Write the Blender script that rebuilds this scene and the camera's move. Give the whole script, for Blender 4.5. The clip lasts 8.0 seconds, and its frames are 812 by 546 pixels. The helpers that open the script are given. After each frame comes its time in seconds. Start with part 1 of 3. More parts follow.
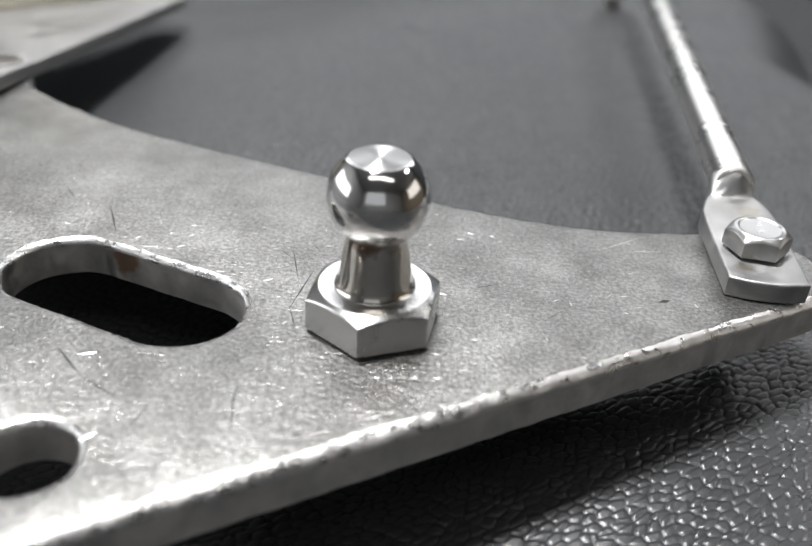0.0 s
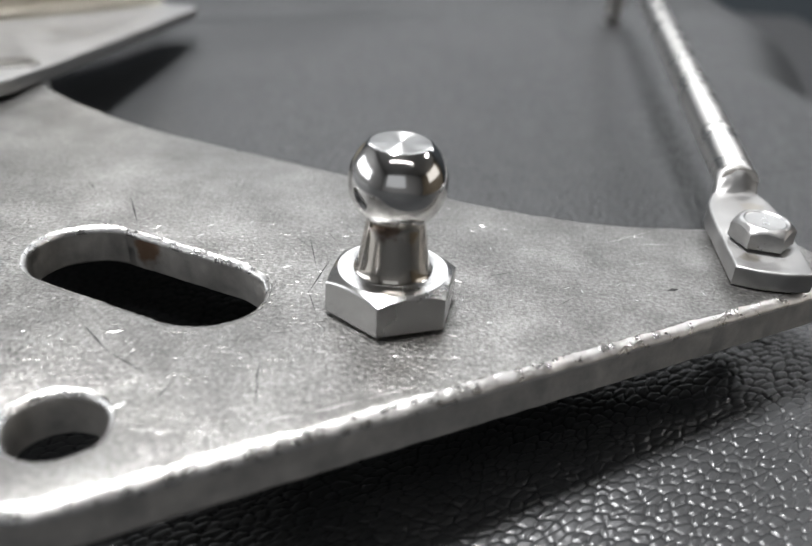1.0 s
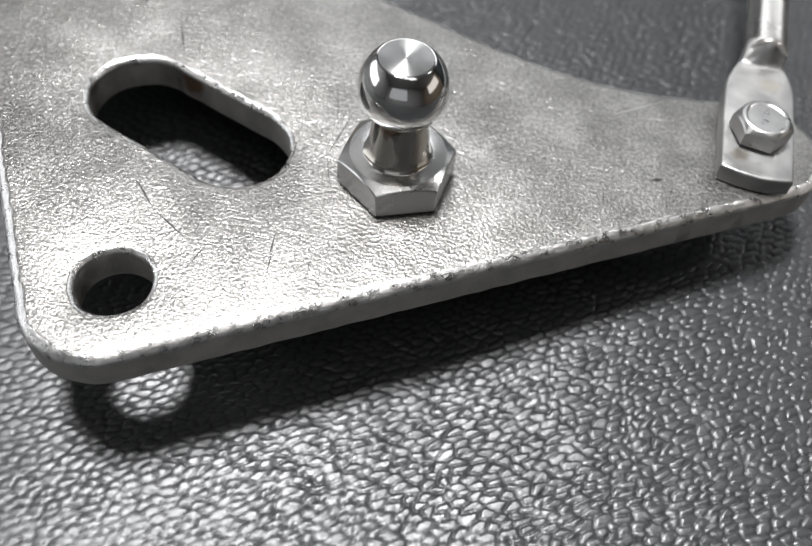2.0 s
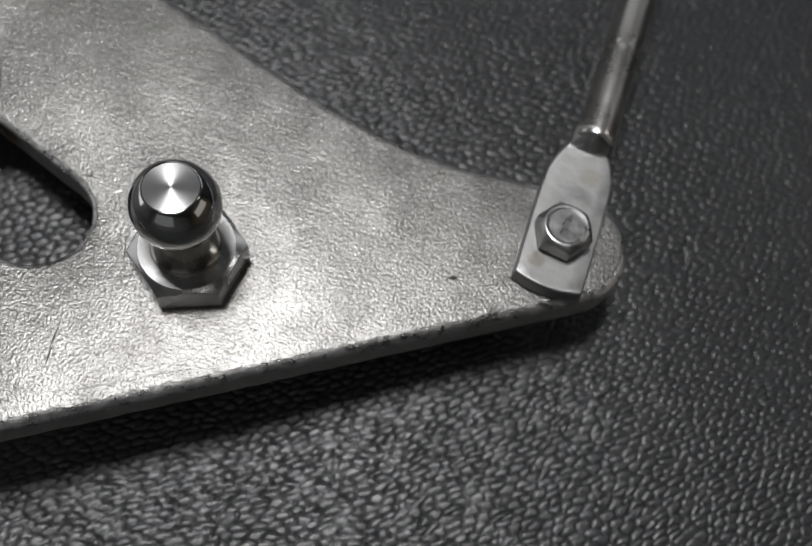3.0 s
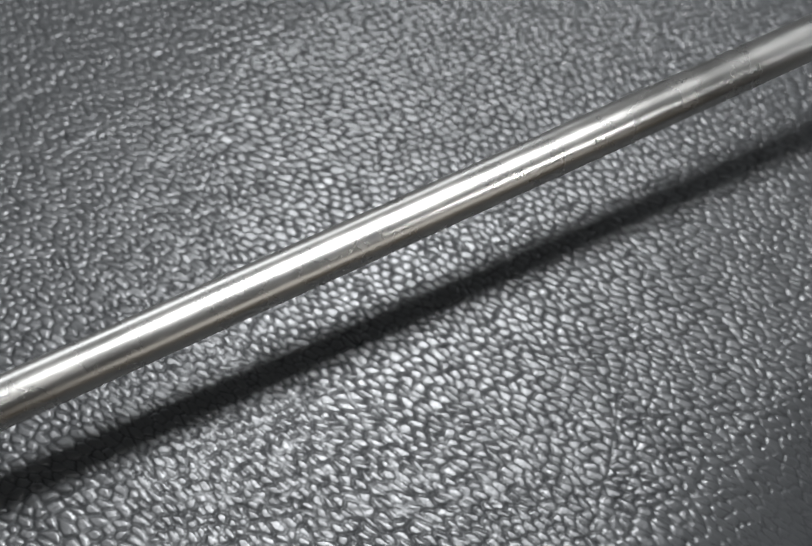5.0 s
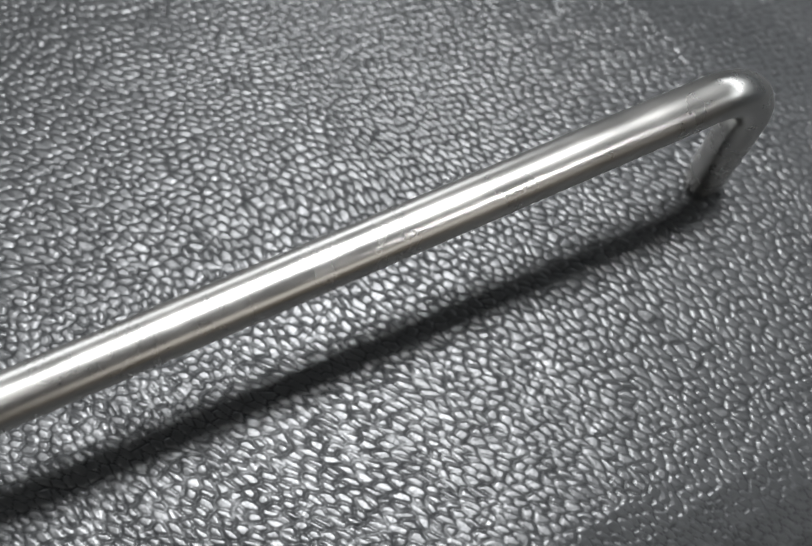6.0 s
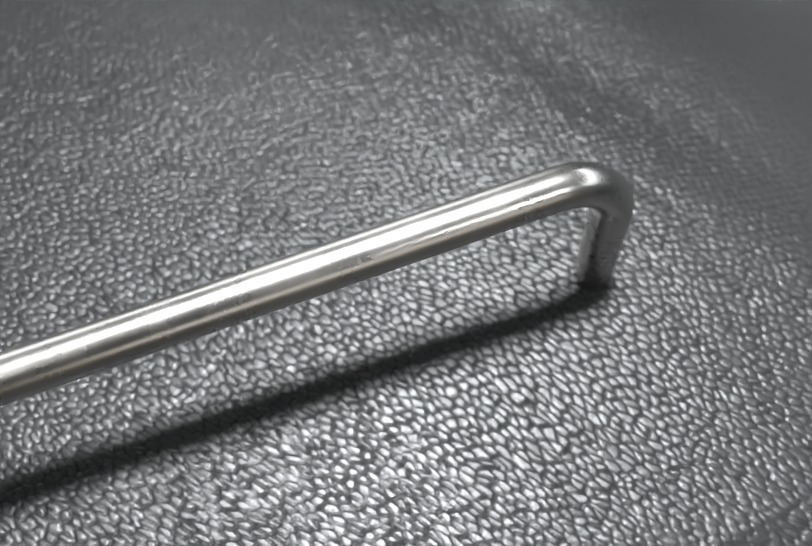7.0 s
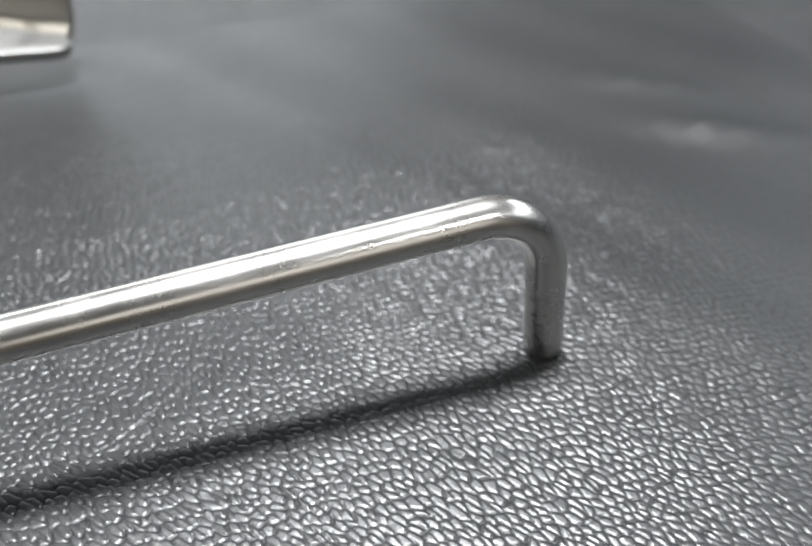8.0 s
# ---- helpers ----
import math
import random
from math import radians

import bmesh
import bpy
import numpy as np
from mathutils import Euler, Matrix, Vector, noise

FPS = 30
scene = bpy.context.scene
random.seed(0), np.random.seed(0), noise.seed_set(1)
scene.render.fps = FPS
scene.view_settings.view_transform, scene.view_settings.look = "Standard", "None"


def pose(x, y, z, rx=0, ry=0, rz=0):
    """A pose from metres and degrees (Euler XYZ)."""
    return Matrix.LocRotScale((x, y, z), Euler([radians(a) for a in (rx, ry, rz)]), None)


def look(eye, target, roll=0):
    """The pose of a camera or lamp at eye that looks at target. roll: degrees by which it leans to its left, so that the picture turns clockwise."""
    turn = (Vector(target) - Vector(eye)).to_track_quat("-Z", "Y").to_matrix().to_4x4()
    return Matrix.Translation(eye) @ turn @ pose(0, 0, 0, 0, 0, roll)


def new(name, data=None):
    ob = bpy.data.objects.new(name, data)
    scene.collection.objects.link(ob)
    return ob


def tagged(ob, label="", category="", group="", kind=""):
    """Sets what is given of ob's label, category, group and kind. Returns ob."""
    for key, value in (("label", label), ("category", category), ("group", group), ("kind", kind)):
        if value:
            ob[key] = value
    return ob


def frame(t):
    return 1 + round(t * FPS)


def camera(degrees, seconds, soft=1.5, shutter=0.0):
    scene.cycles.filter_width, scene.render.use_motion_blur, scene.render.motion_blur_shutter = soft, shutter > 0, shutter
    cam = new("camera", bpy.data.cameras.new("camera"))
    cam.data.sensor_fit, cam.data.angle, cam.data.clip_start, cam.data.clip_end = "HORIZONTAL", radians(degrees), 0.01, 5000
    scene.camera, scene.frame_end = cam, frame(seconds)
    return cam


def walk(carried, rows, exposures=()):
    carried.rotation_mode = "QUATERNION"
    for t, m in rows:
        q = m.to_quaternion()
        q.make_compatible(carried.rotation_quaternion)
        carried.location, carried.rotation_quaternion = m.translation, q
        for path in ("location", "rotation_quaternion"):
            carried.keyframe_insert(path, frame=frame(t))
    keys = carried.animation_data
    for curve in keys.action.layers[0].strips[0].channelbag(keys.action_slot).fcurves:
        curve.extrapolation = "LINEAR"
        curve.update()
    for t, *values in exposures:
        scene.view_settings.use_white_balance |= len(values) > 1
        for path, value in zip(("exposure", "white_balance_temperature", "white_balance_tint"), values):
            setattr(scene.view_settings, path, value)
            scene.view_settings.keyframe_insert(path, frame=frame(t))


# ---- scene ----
cam = camera(51.84, 8.0)
cam.data.dof.use_dof, cam.data.dof.focus_distance, cam.data.dof.aperture_fstop = True, 0.096, 19.0

# seconds, eye, target, roll
PATH = [
    (0, (0.00275, -0.07358, 0.06332), (0.00321, 0.01194, 0.01151), 3.64),
    (0.5, (0.00221, -0.07709, 0.05871), (0.00320, 0.01093, 0.01126), 3.72),
    (1, (0.00070, -0.07784, 0.06085), (0.00150, 0.00911, 0.01146), 4.06),
    (1.5, (0.00547, -0.07890, 0.07761), (0.00030, -0.00229, 0.01354), 4.46),
    (1.7, (0.00767, -0.07599, 0.08231), (0.00118, -0.00640, 0.01079), 5.16),
    (2.8, (0.00869, -0.04929, 0.10991), (0.01220, -0.00602, 0.01983), 16.80),
    (3, (0.02663, -0.04077, 0.11144), (0.02684, 0.00228, 0.02118), 15.38),
    (3.2, (0.04067, -0.04038, 0.10771), (0.03711, 0.00436, 0.01834), 16.07),
    (3.5, (0.06170, -0.02935, 0.10767), (0.04794, 0.01048, 0.01698), 13.18),
    (4, (0.08653, 0.01085, 0.10990), (0.06101, 0.04341, 0.01886), 7.66),
    (4.5, (0.09247, 0.04357, 0.10895), (0.06128, 0.07119, 0.01804), 5.55),
    (4.7, (0.09199, 0.05661, 0.10803), (0.05955, 0.08295, 0.01718), 5.21),
    (5.8, (0.08951, 0.12198, 0.10224), (0.05871, 0.14934, 0.01112), 11.71),
    (6, (0.09041, 0.12687, 0.10167), (0.05933, 0.15445, 0.01071), 10.99),
    (6.5, (0.09551, 0.14293, 0.09825), (0.06214, 0.16974, 0.00788), 8.85),
    (7, (0.10875, 0.14716, 0.10637), (0.06337, 0.17167, 0.02070), 2.16),
    (7.5, (0.12444, 0.15149, 0.09793), (0.06701, 0.17673, 0.02006), -1.41),
    (7.7, (0.12919, 0.14730, 0.09907), (0.06708, 0.17425, 0.02548), -1.45),
    (8, (0.13808, 0.14769, 0.08395), (0.06621, 0.18017, 0.02248), -0.46),
]
walk(cam, [(t, look(eye, target, roll)) for t, eye, target, roll in PATH],
     exposures=[(0, 1.05, 6610, 12), (1.7, 0.98, 6610, 12), (3.0, -0.95, 6610, 12), (3.5, -0.5, 6520, 11), (4.0, -0.45, 6480, 10), (4.7, 0.25, 6430, 10), (6.0, 0.6, 6480, 10), (7.5, 0.75, 6500, 10), (8.0, 1.2, 6500, 10)])

# ---- light ----
CM = 0.01
ZP = 1.25 * CM          # top of the steel plate over the leather
world = bpy.data.worlds.new("room_air")
scene.world = world
world.use_nodes = True
world.node_tree.nodes["Background"].inputs[0].default_value = (0.75, 0.85, 1.0, 1)
world.node_tree.nodes["Background"].inputs[1].default_value = 0.01


def panel_lamp(name, place, target, size_x, size_y, watts, colour=(0.96, 0.985, 1.0)):
    lamp = bpy.data.lights.new(name, "AREA")
    lamp.shape, lamp.size, lamp.size_y, lamp.energy, lamp.color = "RECTANGLE", size_x, size_y, watts, colour
    ob = new(name, lamp)
    ob.matrix_basis = look(place, target)
    return ob


CEILING = 1.6
PANELS = [(-0.23, 0.21, 36), (1.75, 0.75, 4)]
PANEL_X, PANEL_Y = 0.25, 0.32
TUBE_Y, TUBE_LONG, TUBE_WIDE = -0.75, 1.5, 0.08        # an added tube along x, out of view, for the ball's bright band
for px, py, watts in PANELS:
    panel_lamp("panel_light", (px, py, CEILING - 0.035), (px, py, 0), PANEL_X, PANEL_Y, watts)
panel_lamp("fill_tube_light", (0.15, TUBE_Y, CEILING - 0.06), (0.15, TUBE_Y, 0), TUBE_LONG, TUBE_WIDE, 1.2)
# daylight by four unseen windows: three set by reflections, the east one added
ROOM_X, ROOM_Y = (-1.45, 3.3), (-2.2, 1.75)
WIN_N, WIN_W, WIN_S, FILL_E = (-1.1, 1.6, 0.84, 1.30), (-0.6, 0.9, 0.16, 0.70), (-1.1, 0.7, 0.25, 1.45), (-1.0, 1.2, 0.35, 1.45)   # from, to, sill, head
DAY = (0.93, 0.97, 1.0)
panel_lamp("window_light_north", (0.25, ROOM_Y[1] + 0.05, 1.07), (0.25, 0, 1.07), 2.68, 0.45, 9.2, DAY)
panel_lamp("window_light_west", (ROOM_X[0] - 0.05, 0.15, 0.43), (0, 0.15, 0.43), 1.48, 0.53, 4.4, DAY)
# added east fill, widens the white band on the rod; no window known there
panel_lamp("fill_light_east", (ROOM_X[1] + 0.05, 0.1, 0.9), (0, 0.1, 0.9), 2.18, 1.08, 4.5, (1.0, 0.96, 0.89))
panel_lamp("window_light_south", (-0.2, ROOM_Y[0] - 0.05, 0.85), (-0.2, 0, 0.85), 1.78, 1.18, 1.8, DAY)


# ---- materials ----
def nodes_of(name):
    m = bpy.data.materials.new(name)
    m.use_nodes = True
    nt = m.node_tree
    return m, nt, nt.nodes["Principled BSDF"]


def node(nt, kind, ins=(), **props):
    n = nt.nodes.new(kind)
    if "operation" in props:
        n.operation = props["operation"]
    if "feature" in props:
        n.feature, n.voronoi_dimensions = props["feature"], props["voronoi_dimensions"]
    if "interpolation_type" in props:
        n.interpolation_type = props["interpolation_type"]
    if "direction_type" in props:
        n.direction_type, n.axis = props["direction_type"], props["axis"]
    if "attribute_name" in props:
        n.attribute_name = props["attribute_name"]
    if "data_type" in props:
        n.data_type = props["data_type"]
    if "invert" in props:
        n.invert = props["invert"]
    for key, value in dict(ins).items():
        if isinstance(value, bpy.types.NodeSocket):
            nt.links.new(value, n.inputs[key])
        else:
            n.inputs[key].default_value = value
    return n


def ramp(nt, fac, stops):
    n = node(nt, "ShaderNodeValToRGB", {0: fac})
    els = n.color_ramp.elements
    while len(els) < len(stops):
        els.new(0.5)
    for e, (pos, c) in zip(els, stops):
        e.position = pos
        e.color = (c, c, c, 1) if isinstance(c, (int, float)) else (*c, 1)
    return n.outputs[0]


def mapping(nt, scale=(1, 1, 1), turn=(0, 0, 0)):
    tc = node(nt, "ShaderNodeTexCoord")
    return node(nt, "ShaderNodeMapping", {"Vector": tc.outputs["Object"], "Scale": scale, "Rotation": turn}).outputs[0]


def steel(name, base, rough, spread=0.06, grain=0.0, grain_scale=(2500, 2500, 2500), bump=0.0, bump_scale=1800, turn=(0, 0, 0), tint=(1.0, 0.993, 0.98), mottle=0.055, mottle_scale=120):
    """Bare steel: base reflectance, roughness, a drawn grain and a fine pitted relief."""
    m, nt, p = nodes_of(name)
    v = mapping(nt)
    cloud = node(nt, "ShaderNodeTexNoise", {"Vector": v, "Scale": mottle_scale, "Detail": 5, "Roughness": 0.6}).outputs[0]
    shade = ramp(nt, cloud, [(0.3, tuple(base * (1 - mottle) * c for c in tint)), (0.7, tuple(base * (1 + mottle) * c for c in tint))])
    nt.links.new(shade, p.inputs["Base Color"])
    p.inputs["Metallic"].default_value = 1.0
    r = node(nt, "ShaderNodeMapRange", {"Value": cloud, "From Min": 0.3, "From Max": 0.7, "To Min": rough - spread, "To Max": rough + spread}).outputs[0]
    nt.links.new(r, p.inputs["Roughness"])
    height = None
    if grain:
        g = node(nt, "ShaderNodeTexNoise", {"Vector": mapping(nt, grain_scale, turn), "Scale": 1.0, "Detail": 3}).outputs[0]
        height = node(nt, "ShaderNodeBump", {"Height": g, "Strength": grain, "Distance": 0.00003}).outputs[0]
    if bump:
        g = node(nt, "ShaderNodeTexNoise", {"Vector": v, "Scale": bump_scale, "Detail": 4, "Roughness": 0.65}).outputs[0]
        ins = {"Height": g, "Strength": bump, "Distance": 0.0001}
        if height is not None:
            ins["Normal"] = height
        height = node(nt, "ShaderNodeBump", ins).outputs[0]
    if height is not None:
        nt.links.new(height, p.inputs["Normal"])
    return m


def tumbled_plate():
    """Blasted steel sheet: fine pits with short bright scratches and faint grey clouds."""
    m, nt, p = nodes_of("tumbled_steel")
    v = mapping(nt)
    cloud = node(nt, "ShaderNodeTexNoise", {"Vector": v, "Scale": 110, "Detail": 6, "Roughness": 0.62}).outputs[0]
    speck = node(nt, "ShaderNodeTexNoise", {"Vector": v, "Scale": 2000, "Detail": 3, "Roughness": 0.75}).outputs[0]
    mix = node(nt, "ShaderNodeMath", {0: cloud, 1: 0.42}, operation="MULTIPLY").outputs[0]
    mix = node(nt, "ShaderNodeMath", {0: speck, 1: 0.58, 2: mix}, operation="MULTIPLY_ADD").outputs[0]
    shade = ramp(nt, mix, [(0.38, (0.125, 0.122, 0.117)), (0.50, (0.22, 0.216, 0.208)), (0.62, (0.36, 0.355, 0.342))])
    nt.links.new(shade, p.inputs["Base Color"])
    p.inputs["Metallic"].default_value = 1.0
    r = node(nt, "ShaderNodeMapRange", {"Value": speck, "From Min": 0.3, "From Max": 0.7, "To Min": 0.28, "To Max": 0.42}).outputs[0]
    nt.links.new(r, p.inputs["Roughness"])
    pits = node(nt, "ShaderNodeTexNoise", {"Vector": v, "Scale": 2600, "Detail": 2, "Roughness": 0.6}).outputs[0]
    low = node(nt, "ShaderNodeTexNoise", {"Vector": v, "Scale": 1200, "Detail": 3, "Roughness": 0.65}).outputs[0]
    normal = node(nt, "ShaderNodeBump", {"Height": low, "Strength": 0.42, "Distance": 0.00013}).outputs[0]
    normal = node(nt, "ShaderNodeBump", {"Height": pits, "Strength": 0.78, "Distance": 0.00012, "Normal": normal}).outputs[0]
    # scratches in three directions: thin crests of stretched noise
    for turn, length, gain in ((0.5, 140, 0.25), (1.35, 160, 0.2), (2.4, 120, 0.2)):
        s = node(nt, "ShaderNodeTexNoise", {"Vector": mapping(nt, (length, 2300, 1), (0, 0, turn)), "Scale": 1.0, "Detail": 1.0}).outputs[0]
        s = ramp(nt, s, [(0.66, 0.0), (0.72, 1.0)])
        normal = node(nt, "ShaderNodeBump", {"Height": s, "Strength": gain, "Distance": 0.00008, "Normal": normal}, invert=True).outputs[0]
    nt.links.new(normal, p.inputs["Normal"])
    return m


def leather(name, grain):
    """Black pebbled leather with a soft sheen; grain adds the pebbles where the mesh has none."""
    m, nt, p = nodes_of(name)
    v = mapping(nt)
    patch = node(nt, "ShaderNodeTexNoise", {"Vector": v, "Scale": 28, "Detail": 3}).outputs[0]
    shade = ramp(nt, patch, [(0.3, (0.0105, 0.0112, 0.012)), (0.7, (0.015, 0.0158, 0.0165))])
    nt.links.new(shade, p.inputs["Base Color"])
    p.inputs["Specular Tint"].default_value = (0.985, 0.988, 0.995, 1)
    fine = node(nt, "ShaderNodeTexNoise", {"Vector": v, "Scale": 2600, "Detail": 3}).outputs[0]
    r = node(nt, "ShaderNodeMapRange", {"Value": fine, "From Min": 0.3, "From Max": 0.7, "To Min": 0.35, "To Max": 0.43}).outputs[0]
    # creases are duller than the caps, with their shade put into the sheen
    painted_sheen = node(nt, "ShaderNodeAttribute", attribute_name="painted_sheen").outputs["Fac"]
    dull = node(nt, "ShaderNodeMapRange", {"Value": painted_sheen, "To Min": 0.2, "To Max": 0.0}).outputs[0]
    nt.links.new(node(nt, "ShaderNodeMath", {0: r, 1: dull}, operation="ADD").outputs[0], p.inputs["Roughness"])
    nt.links.new(node(nt, "ShaderNodeMapRange", {"Value": painted_sheen, "To Min": 0.14, "To Max": 0.66}).outputs[0], p.inputs["Specular IOR Level"])
    normal = node(nt, "ShaderNodeBump", {"Height": fine, "Strength": 0.3, "Distance": 0.00005}).outputs[0]
    pore = node(nt, "ShaderNodeTexNoise", {"Vector": v, "Scale": 1100, "Detail": 3, "Roughness": 0.6}).outputs[0]
    normal = node(nt, "ShaderNodeBump", {"Height": pore, "Strength": 0.22, "Distance": 0.00008, "Normal": normal}).outputs[0]
    if grain:
        cell = node(nt, "ShaderNodeTexVoronoi", {"Vector": v, "Scale": 640.0}, feature="DISTANCE_TO_EDGE", voronoi_dimensions="2D").outputs["Distance"]
        dome = node(nt, "ShaderNodeMapRange", {"Value": cell, "From Min": 0.0, "From Max": 0.35}, interpolation_type="SMOOTHSTEP").outputs[0]
        normal = node(nt, "ShaderNodeBump", {"Height": dome, "Strength": 0.8, "Distance": 0.00030, "Normal": normal}).outputs[0]
    nt.links.new(normal, p.inputs["Normal"])
    return m


def turned_face():
    """Lathe-turned end face: fine rings that spread the light in a fan."""
    m, nt, p = nodes_of("turned_steel")
    p.inputs["Base Color"].default_value = (0.36, 0.36, 0.356, 1)
    p.inputs["Metallic"].default_value = 1.0
    p.inputs["Roughness"].default_value = 0.38
    p.inputs["Anisotropic"].default_value = 0.86
    p.inputs["Anisotropic Rotation"].default_value = 0.25
    tan = node(nt, "ShaderNodeTangent", direction_type="RADIAL", axis="Z")
    nt.links.new(tan.outputs[0], p.inputs["Tangent"])
    return m


def paint(name, colour, rough):
    m, nt, p = nodes_of(name)
    n = node(nt, "ShaderNodeTexNoise", {"Vector": mapping(nt), "Scale": 6, "Detail": 5}).outputs[0]
    nt.links.new(ramp(nt, n, [(0.3, tuple(c * 0.93 for c in colour)), (0.7, colour)]), p.inputs["Base Color"])
    p.inputs["Roughness"].default_value = rough
    return m


def stain(m, centre, reach, colour, scale):
    """Lays a rusty stain on a steel, round a place in centimetres of the thing."""
    nt = m.node_tree
    p = nt.nodes["Principled BSDF"]
    tc = node(nt, "ShaderNodeTexCoord").outputs["Object"]
    far = node(nt, "ShaderNodeVectorMath", {0: tc, 1: tuple(c * CM for c in centre)}, operation="DISTANCE").outputs["Value"]
    rough = node(nt, "ShaderNodeTexNoise", {"Vector": tc, "Scale": scale, "Detail": 4}).outputs[0]
    far = node(nt, "ShaderNodeMath", {0: rough, 1: -reach * CM * 1.6, 2: far}, operation="MULTIPLY_ADD").outputs[0]
    mask = node(nt, "ShaderNodeMapRange", {"Value": far, "From Min": -0.1 * reach * CM, "From Max": 0.35 * reach * CM, "To Min": 0.75, "To Max": 0.0}).outputs[0]
    base = p.inputs["Base Color"].links[0].from_socket
    mix = node(nt, "ShaderNodeMix", {0: mask, 6: base, 7: (*colour, 1)}, data_type="RGBA").outputs[2]
    nt.links.new(mix, p.inputs["Base Color"])
    return m


PLATE_STEEL = tumbled_plate()
POLISHED = steel("polished_steel", 0.66, 0.10, 0.03, bump=0.02, bump_scale=900)
HEX_STEEL = steel("bright_steel", 0.54, 0.26, 0.05, bump=0.06, bump_scale=1500)
TURNED = turned_face()
ROD_STEEL = steel("drawn_rod_steel", 0.60, 0.28, 0.04, tint=(1.0, 0.975, 0.935))
LUG_STEEL = steel("pressed_steel", 0.31, 0.50, 0.14, bump=0.8, bump_scale=330, mottle=0.16, mottle_scale=260)
stain(LUG_STEEL, (0.12, 1.85, 0.30), 0.17, (0.265, 0.25, 0.225), 900)
stain(LUG_STEEL, (-0.22, 0.35, 0.26), 0.12, (0.225, 0.205, 0.175), 1100)
BOLT_STEEL = steel("zinc_bolt", 0.40, 0.36, 0.12, bump=0.5, bump_scale=420, mottle=0.14, mottle_scale=500)
CUT_STEEL = steel("sheared_edge_steel", 0.50, 0.47, 0.13, grain=0.8, grain_scale=(1500, 1500, 250), bump=1.0, bump_scale=420, tint=(1.0, 0.97, 0.92), mottle=0.20, mottle_scale=420)
stain(CUT_STEEL, (-3.05, 1.2, -0.18), 0.22, (0.22, 0.10, 0.03), 500)
NECK_STEEL = stain(steel("turned_neck_steel", 0.58, 0.13, 0.03, grain=0.5, grain_scale=(2200, 2200, 60), tint=(1.0, 0.95, 0.87)),
                   (-0.12, -0.30, 1.14), 0.20, (0.13, 0.055, 0.02), 1400)
FOOT_STEEL = steel("zinc_sheet", 0.29, 0.5, 0.1, bump=0.4, bump_scale=500)
YELLOW_STEEL = steel("yellowed_steel", 0.42, 0.4, 0.08, bump=0.3, bump_scale=500, tint=(1.0, 0.95, 0.82))
# worn edge steel, made lighter than the plate to paint in the edge's highlight
WORN_LIT_EDGE = steel("burnished_lit_edge_steel", 0.62, 0.32, 0.14, bump=1.0, bump_scale=1500, mottle=0.15, mottle_scale=700)
NICK_STEEL = steel("nicked_steel", 0.62, 0.42, 0.05)
DARK_SCRATCH = steel("dark_scratched_steel", 0.05, 0.6, 0.03)
LEATHER = leather("pebbled_leather", False)
LEATHER_FAR = leather("pebbled_leather_far", True)
WHITE_WALL = paint("grey_wall_paint", (0.20, 0.20, 0.20), 0.7)
SLATE_WALL = paint("slate_wall_paint", (0.045, 0.056, 0.066), 0.6)
CREAM_WALL = paint("cream_wall_paint", (0.27, 0.22, 0.16), 0.7)
CEILING_PAINT = paint("ceiling_paint", (0.20, 0.20, 0.196), 0.8)
FLOOR_VINYL = paint("floor_vinyl", (0.12, 0.12, 0.12), 0.5)
LAMP_FRAME = paint("lamp_frame_white", (0.75, 0.75, 0.75), 0.4)
DIFFUSER, _nt, _p = nodes_of("lamp_diffuser")
_p.inputs["Base Color"].default_value = (0.8, 0.8, 0.8, 1)
_p.inputs["Emission Color"].default_value = (1.0, 0.98, 0.95, 1)
_p.inputs["Emission Strength"].default_value = 8.0


# ---- mesh helpers ----
def finish(me, material, angle=35):
    me.materials.append(material)
    for f in me.polygons:
        f.use_smooth = True
    me.set_sharp_from_angle(angle=radians(angle))
    return me


def part(name, bm, material, parent=None, label="", angle=35):
    if isinstance(bm, bpy.types.Mesh):
        me = bm
    else:
        bmesh.ops.recalc_face_normals(bm, faces=bm.faces)
        me = bpy.data.meshes.new(name)
        bm.to_mesh(me)
        bm.free()
    ob = new(name, finish(me, material, angle))
    ob.parent = parent
    return tagged(ob, label)


def thing(name, place, label, category, group="", kind=""):
    ob = new(name)
    ob.empty_display_size = 0.01
    ob.matrix_basis = place if isinstance(place, Matrix) else Matrix.Translation(place)
    return tagged(ob, label, category, group, kind)


def rings(loops, close_start=True, close_end=True):
    """A skin over loops of points, all of one count."""
    bm = bmesh.new()
    rows = [[bm.verts.new(p) for p in loop] for loop in loops]
    n = len(rows[0])
    for a, b in zip(rows, rows[1:]):
        for i in range(n):
            bm.faces.new((a[i], a[(i + 1) % n], b[(i + 1) % n], b[i]))
    if close_start:
        bm.faces.new(rows[0][::-1])
    if close_end:
        bm.faces.new(rows[-1])
    return bm


def lathe(profile, steps=96, **k):
    """A turned form from (radius, height) pairs in centimetres."""
    return rings([[(r * CM * math.cos(2 * math.pi * i / steps), r * CM * math.sin(2 * math.pi * i / steps), z * CM) for i in range(steps)] for r, z in profile], **k)


